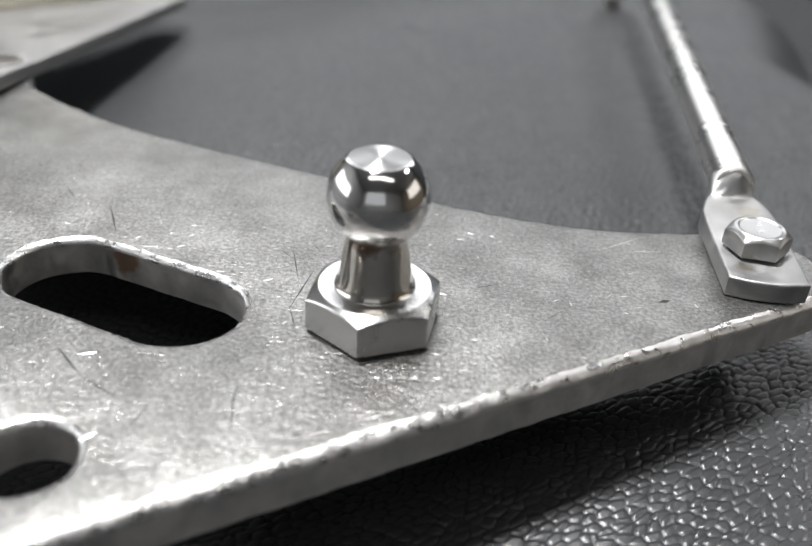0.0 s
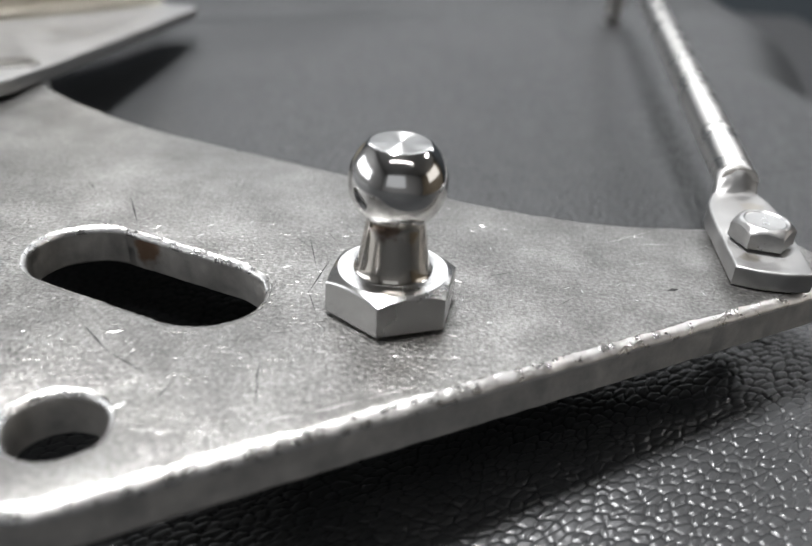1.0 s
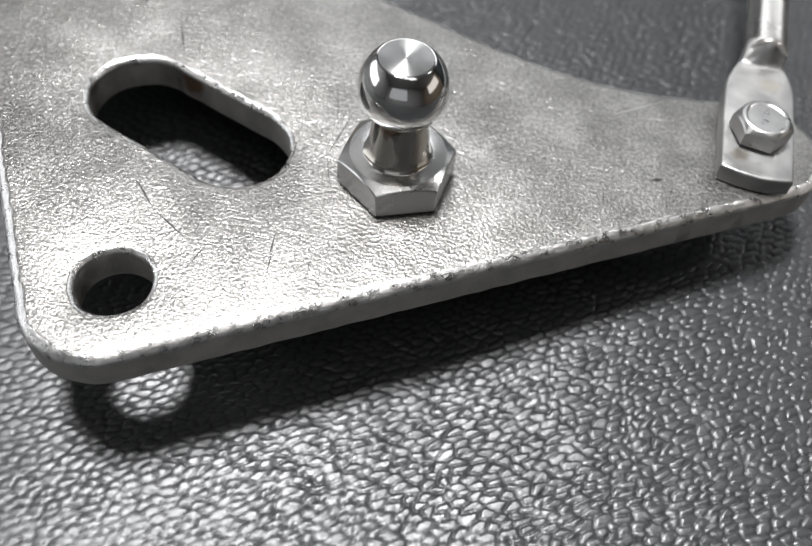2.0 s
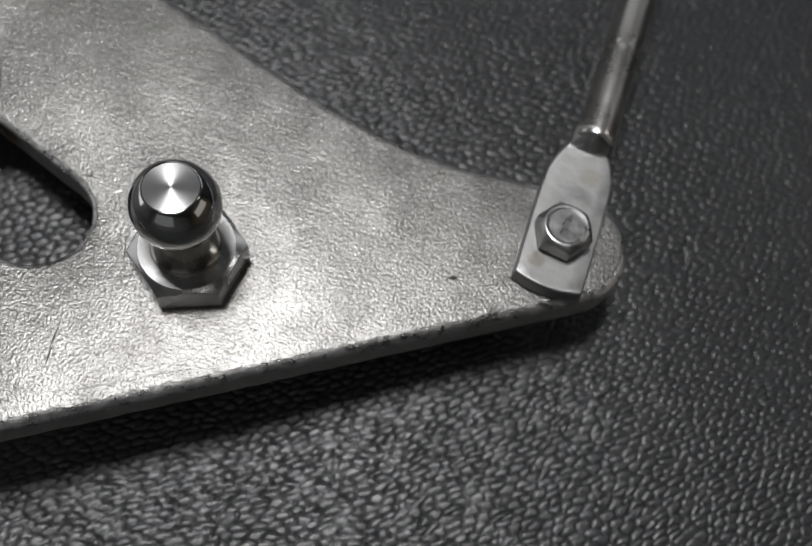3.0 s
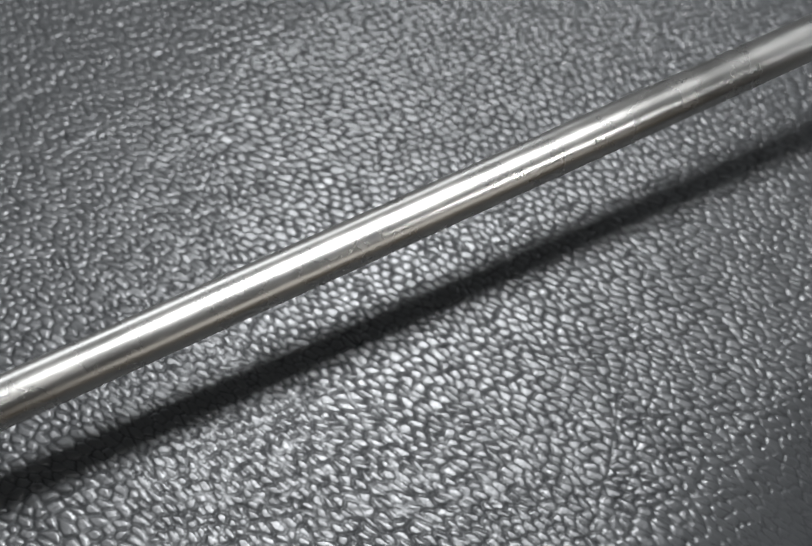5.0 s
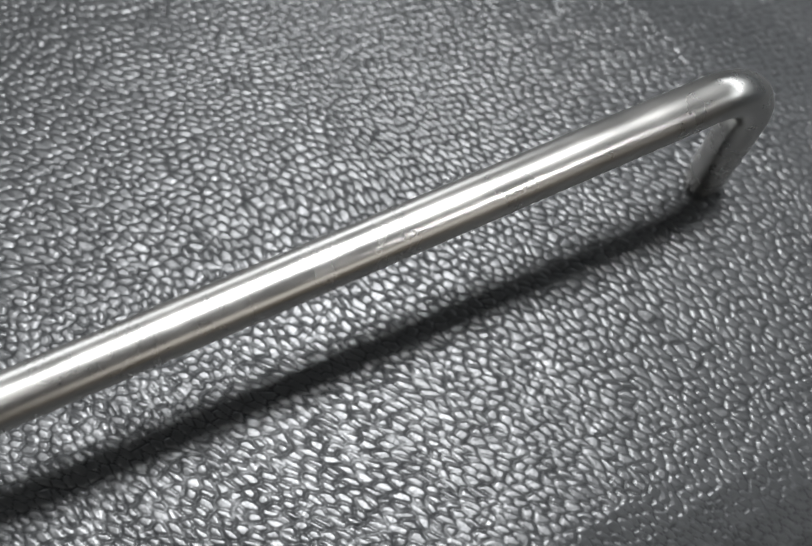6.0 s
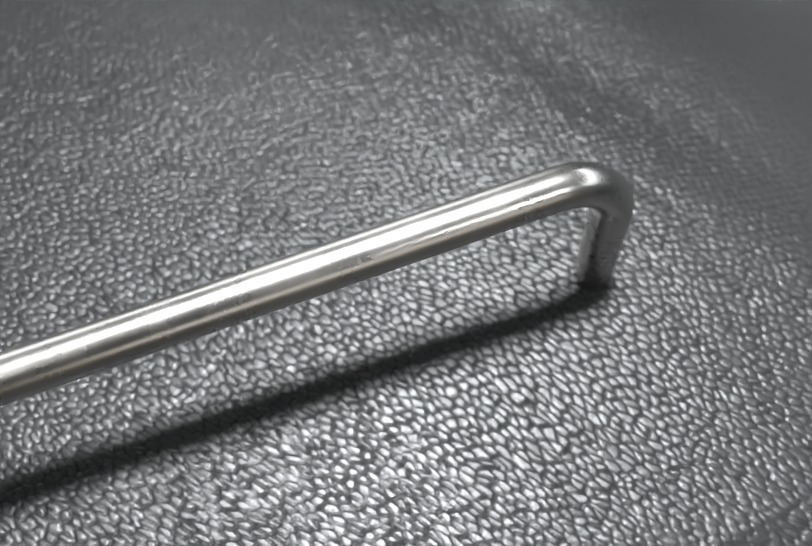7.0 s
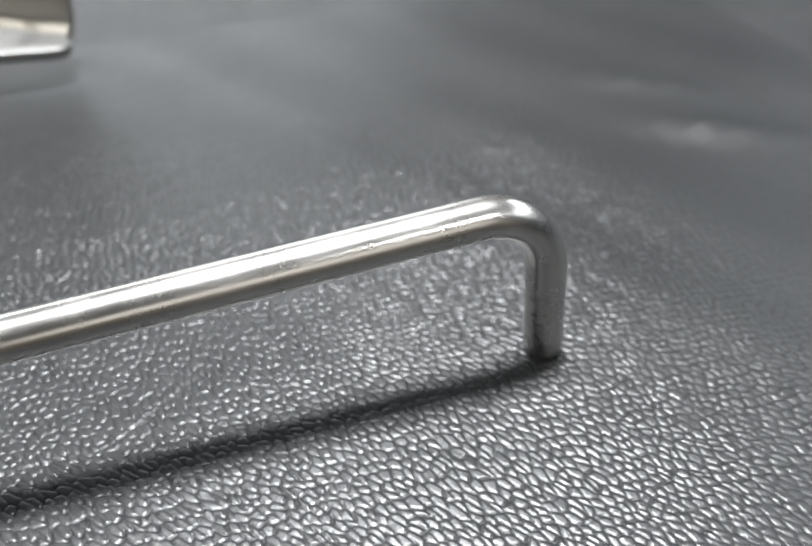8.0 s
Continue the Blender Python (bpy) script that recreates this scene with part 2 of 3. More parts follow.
def hex_body(flat, height, crown, turn, slope=0.577, inner=None, steps=96):
    """A hexagon of half-width flat with a cone-chamfered crown, in centimetres."""
    def rim(a):
        return flat / math.cos((a - turn + math.pi / 6) % (math.pi / 3) - math.pi / 6)
    angles = [turn + math.pi / 6 + 2 * math.pi * i / steps for i in range(steps)]
    def loop(rf, zf):
        return [(rf(rim(a)) * CM * math.cos(a), rf(rim(a)) * CM * math.sin(a), zf(rim(a)) * CM) for a in angles]
    soft = 0.012
    loops = [loop(lambda r: r - 0.09, lambda r: 0.0), loop(lambda r: r - 0.08, lambda r: 0.03), loop(lambda r: r - 0.008, lambda r: 0.034), loop(lambda r: r, lambda r: 0.045),
             loop(lambda r: r, lambda r: height - max(0, r - crown) * slope - soft),
             loop(lambda r: r - soft, lambda r: height - max(0, r - crown - soft) * slope - soft * 0.2),
             loop(lambda r: min(crown, r - 2 * soft), lambda r: height)]
    if inner:
        loops += [loop(lambda r, q=q: q, lambda r, h=h: h) for q, h in inner]
    return rings(loops)


def box(sx, sy, sz, bevel=0.0):
    bm = bmesh.new()
    bmesh.ops.create_cube(bm, size=1.0, matrix=Matrix.Diagonal((sx, sy, sz, 1)))
    if bevel:
        bmesh.ops.bevel(bm, geom=list(bm.edges), offset=bevel, segments=2, profile=0.5, affect="EDGES")
    return bm


def arc(cx, cy, r, a0, a1, n=16):
    return [(cx + r * math.cos(radians(a0 + (a1 - a0) * i / n)), cy + r * math.sin(radians(a0 + (a1 - a0) * i / n))) for i in range(n + 1)]


def glide(points, n=8):
    """A smooth curve through a few design points (Catmull-Rom)."""
    pts = [Vector(p) for p in points]
    pts = [2 * pts[0] - pts[1]] + pts + [2 * pts[-1] - pts[-2]]
    out = []
    for a, b, c, d in zip(pts, pts[1:], pts[2:], pts[3:]):
        for i in range(n):
            t = i / n
            out.append(0.5 * (2 * b + (c - a) * t + (2 * a - 5 * b + 4 * c - d) * t * t + (3 * b - a - 3 * c + d) * t ** 3))
    return [tuple(p) for p in out] + [tuple(pts[-2])]


def die_cut(outlines, thick, roll, rim):
    """A die-cut plate with rolled upper edges: roll and rim hold (inset, drop) pairs from the flat to the outer edge and to the holes; centimetres, top at 0."""
    bm = bmesh.new()
    inner = []
    low = []
    for k, line in enumerate(outlines):
        pts = []
        for p, q in zip(line, line[1:] + line[:1]):
            n = max(1, int(math.dist(p, q) / 0.05))
            pts += [Vector(p).lerp(Vector(q), i / n) for i in range(n)]
        area = sum(p.x * q.y - p.y * q.x for p, q in zip(pts, pts[1:] + pts[:1]))
        into = (1 if area > 0 else -1) * (1 if k == 0 else -1)
        n = len(pts)
        normals = []
        for i in range(n):
            d = (pts[(i + 1) % n] - pts[i - 1]).normalized()
            normals.append(Vector((-d.y, d.x)) * into)
        rows = []
        profile = roll if k == 0 else rim
        # the worn edge is uneven along its way
        worn = [1 + 0.30 * noise.noise((p.x * 2.6, p.y * 2.6, k)) + 0.20 * noise.noise((p.x * 7, p.y * 7, k + 3)) + 0.12 * noise.noise((p.x * 19, p.y * 19, k + 5)) for p in pts]
        pts = [p + m * 0.010 * noise.noise((p.x * 4, p.y * 4, k + 7)) for p, m in zip(pts, normals)]
        for inset, drop in profile + [(0.0, profile[-1][1] + 0.02), (0.0, thick - 0.03), (0.03, thick)]:
            rows.append([bm.verts.new((*((p + m * inset * w) * CM), -drop * CM)) for p, m, w in zip(pts, normals, worn)])
        for r, (a, b) in enumerate(zip(rows, rows[1:])):
            for i in range(n):
                bm.faces.new((a[i], a[(i + 1) % n], b[(i + 1) % n], b[i])).material_index = 1 if r >= len(profile) else 2 if r > 1 else 0
        inner += [bm.edges.get((rows[0][i], rows[0][(i + 1) % n])) for i in range(n)]
        low += [bm.edges.get((rows[-1][i], rows[-1][(i + 1) % n])) for i in range(n)]
    bmesh.ops.triangle_fill(bm, use_beauty=True, use_dissolve=False, edges=inner)
    bmesh.ops.triangle_fill(bm, use_beauty=True, use_dissolve=False, edges=low)
    return bm


def sheet(outlines, thick, bevel, res=3):
    """A cut sheet of metal, its first outline the rim and the others its openings, with rounded edges; centimetres, top at 0."""
    cu = bpy.data.curves.new("sheet_outline", "CURVE")
    cu.dimensions, cu.fill_mode = "2D", "BOTH"
    cu.extrude, cu.bevel_depth, cu.bevel_resolution, cu.offset = (thick / 2 - bevel) * CM, bevel * CM, res, -bevel * CM
    for line in outlines:
        s = cu.splines.new("POLY")
        s.points.add(len(line) - 1)
        for q, (x, y) in zip(s.points, line):
            q.co = (x * CM, y * CM, 0, 1)
        s.use_cyclic_u = True
    tmp = new("sheet_tmp", cu)
    me = bpy.data.meshes.new_from_object(tmp.evaluated_get(bpy.context.evaluated_depsgraph_get()))
    bpy.data.objects.remove(tmp)
    me.transform(Matrix.Translation((0, 0, -thick / 2 * CM)))
    bm = bmesh.new()
    bm.from_mesh(me)
    bmesh.ops.remove_doubles(bm, verts=bm.verts, dist=1e-6)
    return bm


# ---- room ----
def slab(name, size, place, material, label, category):
    ob = part(name, box(*size), material)
    ob.matrix_basis = Matrix.Translation(place)
    return tagged(ob, label, category, kind="structure")


mid_x, mid_y = sum(ROOM_X) / 2, sum(ROOM_Y) / 2
len_x, len_y = ROOM_X[1] - ROOM_X[0], ROOM_Y[1] - ROOM_Y[0]
low_z = -0.9


def wall_with_window(name, length, opening, place, label, material):
    """An upright wall along x with one opening; the opening's sides count from the wall's middle."""
    a, b, sill, head = (v * 100 for v in opening)
    half, lo, hi = length * 50, low_z * 100, CEILING * 100
    bm = sheet([[(-half, lo), (half, lo), (half, hi), (-half, hi)], [(a, sill), (a, head), (b, head), (b, sill)]], 10, 0.05, 1)
    bm.transform(pose(0, 0, 0, 90, 0, 0))
    ob = part(name, bm, material)
    ob.matrix_basis = place
    return tagged(ob, label, "wall", kind="structure")


wall_with_window("wall_north", len_x + 0.2, (WIN_N[0] - mid_x, WIN_N[1] - mid_x, *WIN_N[2:]), Matrix.Translation((mid_x, ROOM_Y[1], 0)), "dark slate painted wall with a window opening", SLATE_WALL)
wall_with_window("wall_west", len_y, (WIN_W[0] - mid_y, WIN_W[1] - mid_y, *WIN_W[2:]), Matrix.Translation((ROOM_X[0], mid_y, 0)) @ pose(0, 0, 0, 0, 0, 90), "plain grey painted wall with a window opening", WHITE_WALL)
wall_with_window("wall_south", len_x + 0.2, (WIN_S[0] - mid_x, WIN_S[1] - mid_x, *WIN_S[2:]), Matrix.Translation((mid_x, ROOM_Y[0] - 0.05, 0)), "plain painted wall with a window opening", WHITE_WALL)
wall_with_window("wall_east", len_y, (FILL_E[0] - mid_y, FILL_E[1] - mid_y, *FILL_E[2:]), Matrix.Translation((ROOM_X[1] + 0.05, mid_y, 0)) @ pose(0, 0, 0, 0, 0, 90), "cream painted wall with an opening added for fill light", CREAM_WALL)
slab("ceiling", (len_x + 0.2, len_y + 0.2, 0.1), (mid_x, mid_y, CEILING + 0.05), CEILING_PAINT, "plain painted ceiling", "ceiling")
slab("floor", (len_x + 0.2, len_y + 0.2, 0.1), (mid_x, mid_y, -0.95), FLOOR_VINYL, "plain grey floor", "floor")


def ceiling_light(x, y):
    lamp = thing("ceiling_light", (x, y, CEILING - 0.03), "oblong white flat panel light set under the ceiling", "ceiling light", "ceiling lights")
    ox, oy, ix, iy = PANEL_X * 50 + 1.5, PANEL_Y * 50 + 1.5, PANEL_X * 50 + 0.4, PANEL_Y * 50 + 0.4
    rim = [[(-ox, -oy), (ox, -oy), (ox, oy), (-ox, oy)], [(-ix, -iy), (-ix, iy), (ix, iy), (ix, -iy)]]
    fr = part("frame", sheet(rim, 3.0, 0.1, 1), LAMP_FRAME, lamp)
    fr.matrix_basis = Matrix.Translation((0, 0, 0.03))
    df = part("diffuser", box(PANEL_X + 0.006, PANEL_Y + 0.006, 0.008), DIFFUSER, lamp, "glowing white diffuser")
    df.matrix_basis = Matrix.Translation((0, 0, 0.018))
    return lamp


for px, py, watts in PANELS:
    ceiling_light(px, py)


tube = thing("fill_tube_lamp", (0.15, TUBE_Y, CEILING), "added white ceiling batten with one fluorescent tube, for the bright band on the ball", "ceiling light")
batten = part("batten", box(TUBE_LONG + 0.06, 0.07, 0.03, 0.004), LAMP_FRAME, tube)
batten.matrix_basis = Matrix.Translation((0, 0, -0.015))
glass = part("glass_tube", lathe([(1.0, -TUBE_LONG * 50), (1.3, -TUBE_LONG * 50 + 0.5), (1.3, TUBE_LONG * 50 - 0.5), (1.0, TUBE_LONG * 50)], 24), DIFFUSER, tube, "glowing glass tube")
glass.matrix_basis = Matrix.Translation((0, 0, -0.044)) @ pose(0, 0, 0, 0, 90, 0)


# ---- leather ----
def leather_height(x, y):
    """Height of the padded leather in centimetres at a place in centimetres."""
    near = 1 / (1 + math.exp((y - 1.8) / 1.0))
    h = -0.20 * near
    # before the plate the padding leans a little
    lean = 1 / (1 + math.exp((y - 1.2) / 0.6))
    h += lean * (0.055 * (min(9.5, max(1.0, x)) - 5.5) - 0.045 * min(4.0, max(0.0, 0.5 - y)))
    h += 0.05 * noise.noise((x * 0.15, y * 0.15, 0.3)) + 0.02 * noise.noise((x * 0.45, y * 0.45, 4.0))
    # the padding rolls off beside and before the parts
    far = min(1.0, max(0.0, (y - 12.0) / 4.0))
    edge = x - 9.6 + max(0.0, 4.0 - y) * 0.12 - far * 0.3 * min(5.0, max(-1.5, y - 17.3))
    if edge > 0:
        h -= (0.055 + 0.16 * far) * edge * edge
    # two slight swellings beyond the rod's foot
    for cx, cy in ((-0.5, 27.0), (2.1, 27.1)):
        u, v = (x - cx) * 0.62 + (y - cy) * 0.78, (y - cy) * 0.62 - (x - cx) * 0.78
        h += 0.16 * math.exp(-(u / 1.2) ** 2 - (v / 0.45) ** 2)
    # folds across the far end, past a shallow crest
    across = (y - 21.2) * 0.9 - (x - 4.4) * 0.435
    if across > 0:
        fade = min(1.0, across / 1.5)
        h += fade * (0.03 * (math.cos(across * 1.9 + 0.6 * noise.noise((x * 0.25, y * 0.25, 8.0))) - 1) - 0.02 * min(across, 4.0))
    return max(h, -7.0)


GRAIN_LONG, GRAIN_WIDE = 0.200, 0.099           # pitch of the pebbles along and across the grain, centimetres
FINE_X, FINE_Y = (-5.6, 12.2), (-5.6, 25.2)       # laid finest where the parts lie
WIDE_X, WIDE_Y = (-8.0, 14.5), (-7.5, 32.0)


def soft_noise(x, y, pitch, seed):
    """Smooth value noise from -1 to 1 on arrays of places."""
    rng = np.random.default_rng(seed)
    table = rng.uniform(-1, 1, (256, 256))
    u, v = x / pitch, y / pitch
    i, j = np.floor(u).astype(int), np.floor(v).astype(int)
    a, b = u - i, v - j
    a, b = a * a * (3 - 2 * a), b * b * (3 - 2 * b)
    t = lambda p, q: table[p % 256, q % 256]
    return (t(i, j) * (1 - a) + t(i + 1, j) * a) * (1 - b) + (t(i, j + 1) * (1 - a) + t(i + 1, j + 1) * a) * b


def pebbles(x, y):
    """Height of the leather's grain in centimetres, and its sheen, cut in the creases to paint their shade: flat-topped
    pebbles, each tilted a little, between narrow creases of uneven depth.
    """
    rng = np.random.default_rng(5)
    jit, lift, lean = rng.uniform(-0.37, 0.37, (2, 256, 256)), rng.uniform(-1, 1, (256, 256)), rng.normal(0, 1, (2, 256, 256))
    wx = x + 0.015 * soft_noise(x, y, 0.20, 1) + 0.045 * soft_noise(x, y, 0.8, 2) + 0.28 * soft_noise(x, y, 3.1, 12)
    wy = y + 0.015 * soft_noise(x, y, 0.20, 3) + 0.045 * soft_noise(x, y, 0.8, 4) + 0.28 * soft_noise(x, y, 3.1, 14)
    c, s = math.cos(0.55), math.sin(0.55)
    u, v = (c * wx + s * wy) / GRAIN_LONG, (-s * wx + c * wy) / GRAIN_WIDE
    i, j = np.floor(u).astype(int), np.floor(v).astype(int)
    f1, f2 = np.full(x.shape, 9.0), np.full(x.shape, 9.0)
    own, du, dv = np.zeros(x.shape, int), np.zeros(x.shape), np.zeros(x.shape)
    for di in range(-2, 3):
        for dj in range(-2, 3):
            p, q = (i + di) % 256, (j + dj) % 256
            # every second row is set off by half a pebble
            a, b = u - (i + di + 0.5 + 0.5 * (q % 2) - 0.25 + jit[0, p, q]), v - (j + dj + 0.5 + jit[1, p, q])
            d = np.sqrt(a * a + b * b)
            near = d < f1
            f2 = np.where(near, f1, np.minimum(f2, d))
            f1 = np.where(near, d, f1)
            own, du, dv = np.where(near, p * 256 + q, own), np.where(near, a, du), np.where(near, b, dv)
    gap = f2 - f1
    # the creases differ in depth from edge to edge, and some fade out
    deep = np.clip(0.9 + 0.5 * soft_noise(x, y, 0.12, 17), 0.45, 1.3)
    cap = np.clip(gap / 0.30, 0, 1)
    cap = cap * cap * (3 - 2 * cap)
    tilt = 0.0055 * dv * cap + 0.0030 * (lean[0].ravel()[own] * du + 0.7 * lean[1].ravel()[own] * dv) * cap + 0.0015 * lift.ravel()[own] * cap
    # long fine wrinkles that run across the pebbles
    wrinkle = np.zeros(x.shape)
    for turn, wide, seed in ((0.25, 0.42, 21), (1.0, 0.5, 22), (2.2, 0.55, 23), (1.6, 0.7, 24)):
        along, over = math.cos(turn) * wx + math.sin(turn) * wy, -math.sin(turn) * wx + math.cos(turn) * wy
        n = soft_noise(along * 0.14, over, wide, seed)
        wrinkle = np.maximum(wrinkle, np.exp(-(n / 0.05) ** 2) * np.clip(0.4 + soft_noise(x, y, 1.1, seed + 5), 0, 1))
    height = 0.0178 * deep * (cap - 1) - 0.002 * f1 * f1 + 0.008 + tilt + 0.004 * soft_noise(x, y, 0.33, 8) + 0.0006 * soft_noise(x, y, 0.075, 9) - 0.007 * wrinkle
    # sheen drops towards each crease to stand in for its shade
    painted_sheen = np.clip(1 - deep * (1 - np.clip((gap - 0.02) / 0.17, 0, 1)), 0, 1)
    return height, painted_sheen * painted_sheen * (3 - 2 * painted_sheen)


def leather_sheet():
    def axis(*spans):
        return np.concatenate([np.arange(*span) for span in spans])
    xs = axis((-45, WIDE_X[0], 1.4), (WIDE_X[0], FINE_X[0], 0.06), (FINE_X[0], 0.8, 0.028), (0.8, 9.6, 0.0195), (9.6, FINE_X[1], 0.030), (FINE_X[1], WIDE_X[1], 0.06), (WIDE_X[1], 31, 1.4))
    ys = axis((-30, WIDE_Y[0], 1.4), (WIDE_Y[0], FINE_Y[0], 0.06), (FINE_Y[0], -3.5, 0.028), (-3.5, 21.5, 0.0198), (21.5, FINE_Y[1], 0.028), (FINE_Y[1], WIDE_Y[1], 0.06), (WIDE_Y[1], 61, 1.4))
    rough = np.array([[leather_height(x, y) for x in np.arange(-46, 33, 0.5)] for y in np.arange(-31, 63, 0.5)])
    gx, gy = np.meshgrid(xs, ys)
    a, b = (gx + 46) / 0.5, (gy + 31) / 0.5
    i, j = np.floor(a).astype(int), np.floor(b).astype(int)
    a, b = a - i, b - j
    z = (rough[j, i] * (1 - a) + rough[j, i + 1] * a) * (1 - b) + (rough[j + 1, i] * (1 - a) + rough[j + 1, i + 1] * a) * b
    inside = (gx > WIDE_X[0]) & (gx < WIDE_X[1]) & (gy > WIDE_Y[0]) & (gy < WIDE_Y[1])
    painted_sheen = np.full(z.shape, 0.5)
    relief, painted_sheen[inside] = pebbles(gx[inside], gy[inside])
    depth = np.minimum(np.minimum((gx - FINE_X[0] - 3.4 * np.clip((gy - 13) / 5, 0, 1)) * 0.7, FINE_X[1] - gx), np.minimum(gy - FINE_Y[0], FINE_Y[1] - gy))[inside]
    keep = 0.25 + 0.75 * np.clip(depth / 2.2, 0, 1)       # the grain is pressed flatter towards the rim
    z[inside] += relief * keep
    painted_sheen[inside] = 0.55 + (painted_sheen[inside] - 0.55) * keep
    n, m = len(xs), len(ys)
    me = bpy.data.meshes.new("ground")
    me.vertices.add(n * m)
    me.vertices.foreach_set("co", (np.stack([gx, gy, z], -1) * CM).astype(np.float32).ravel())
    k = (np.arange(m - 1)[:, None] * n + np.arange(n - 1)[None]).ravel()
    quads = np.stack([k, k + 1, k + n + 1, k + n], -1).astype(np.int32)
    me.loops.add(quads.size)
    me.loops.foreach_set("vertex_index", quads.ravel())
    me.polygons.add(len(quads))
    me.polygons.foreach_set("loop_start", np.arange(0, quads.size, 4, dtype=np.int32))
    me.polygons.foreach_set("material_index", np.where((inside[:-1, :-1] & inside[1:, 1:]).ravel(), 0, 1).astype(np.int32))
    me.polygons.foreach_set("use_smooth", np.ones(len(quads), bool))
    me.attributes.new("painted_sheen", "FLOAT", "POINT").data.foreach_set("value", painted_sheen.astype(np.float32).ravel())
    me.update(calc_edges=True)
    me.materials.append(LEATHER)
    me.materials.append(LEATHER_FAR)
    return tagged(new("ground", me), "black pebble-grained leather cushion under the steel parts", "leather", kind="structure")


leather_sheet()

# ---- bracket plate ----
FRONT = 0.545                                   # slope of the straight front edge
front_a = math.degrees(math.atan(FRONT))
hollow = glide([(4.30, 2.60), (3.75, 2.53), (3.0, 2.50), (2.3, 2.58), (1.5, 2.76), (0.4, 3.13), (-1.1, 3.73), (-2.9, 4.44), (-4.0, 4.93), (-5.1, 5.60), (-6.2, 6.46), (-6.55, 6.9)])
outline = (arc(-2.86, -2.40, 0.93, 206, 270 + front_a + 2, 14)
           + arc(4.70, 1.73, 0.88, 270 + front_a, 446, 24)
           + hollow
           + arc(-7.4, 6.9, 0.85, 0, 150, 10)
           + [(-8.3, 7.2), (-8.3, 5.0)])


def long_hole(cx, cy, half, r, turn):
    t = Matrix.Rotation(radians(turn), 2)
    pts = arc(half, 0, r, -90, 90, 18) + arc(-half, 0, r, 90, 270, 18)
    return [(cx + (t @ Vector(p)).x, cy + (t @ Vector(p)).y) for p in pts][::-1]


slot_line = long_hole(-2.82, 0.38, 0.807, 0.682, -23.4)
hole_line = arc(-2.79, -2.27, 0.435, 360, 10, 35)
ROLL = [(0.145, 0.0), (0.13, 0.001), (0.108, 0.006), (0.08, 0.018), (0.054, 0.034), (0.03, 0.054), (0.01, 0.077), (0.0, 0.10)]
RIM = [(0.08, 0.0), (0.074, 0.001), (0.057, 0.006), (0.04, 0.014), (0.02, 0.028), (0.007, 0.045), (0.0, 0.065)]
plate = part("bracket_plate", die_cut([outline, slot_line, hole_line], 0.50, ROLL, RIM), PLATE_STEEL, angle=40)
plate.data.materials.append(CUT_STEEL)
plate.data.materials.append(WORN_LIT_EDGE)
plate.matrix_basis = Matrix.Translation((0, 0, ZP))
tagged(plate, "tumbled grey steel bracket plate with slot and round hole", "bracket")


def burr(bm, a, b, width, height):
    """A lens-shaped scratch with a raised lip, from a to b in centimetres."""
    a, b = Vector((*a, 0.0)), Vector((*b, 0.0))
    d = (b - a).normalized()
    side, mid = Vector((-d.y, d.x, 0)) * width / 2, (a + b) / 2
    tips = [bm.verts.new(p * CM) for p in (a, mid + side, b, mid - side)]
    top = [bm.verts.new((p + Vector((0, 0, height))) * CM) for p in (a * 0.7 + b * 0.3, b * 0.7 + a * 0.3)]
    for f in ((0, 3, 4), (3, 5, 4), (3, 2, 5), (2, 1, 5), (1, 4, 5), (1, 0, 4)):
        bm.faces.new([(tips + top)[i] for i in f])


dark_marks, bright_marks = bmesh.new(), bmesh.new()
for a, b, w in (((-3.57, 2.30), (-3.25, 1.55), 0.024), ((-3.10, -0.75), (-2.70, -1.20), 0.026), ((-2.72, -1.18), (-2.20, -1.53), 0.022), ((-0.93, 0.10), (-0.75, 1.0), 0.020),
                ((-1.22, -1.17), (-1.20, -1.62), 0.022), ((-1.19, -1.45), (-1.16, -1.84), 0.020), ((3.22, 0.72), (3.38, 0.78), 0.07), ((-2.05, -1.9), (-1.95, -1.55), 0.018)):
    burr(dark_marks, a, b, w, 0.0006)
for a, b, w in (((-0.74, -1.97), (-0.16, -1.67), 0.012), ((-0.20, -1.69), (0.38, -1.38), 0.012), ((-1.10, -2.10), (-0.70, -1.93), 0.009), ((2.69, 1.84), (3.43, 2.33), 0.012), ((3.05, 1.86), (3.6, 1.94), 0.010),
                ((-2.40, -2.06), (-2.28, -1.92), 0.045), ((-2.84, -0.88), (-2.66, -0.82), 0.03), ((-1.30, 0.66), (-1.18, 0.74), 0.03)):
    burr(bright_marks, a, b, w, 0.003)
dice = random.Random(11)


def on_plate(x, y):
    """Whether a place in centimetres lies on the open face of the plate."""
    rise = 0.545 * (x - 0.93) - 1.42
    if not (rise + 0.5 < y < 2.4 + max(0.0, 1.6 - x) * 0.46) or x < -4.6 - (y + 1.5) * 0.55:
        return False
    return not (abs(x + 2.82) < 1.62 and abs(y - 0.38 + (x + 2.82) * 0.43) < 0.92 or (x + 2.79) ** 2 + (y + 2.27) ** 2 < 0.36 or x * x + y * y < 0.6)


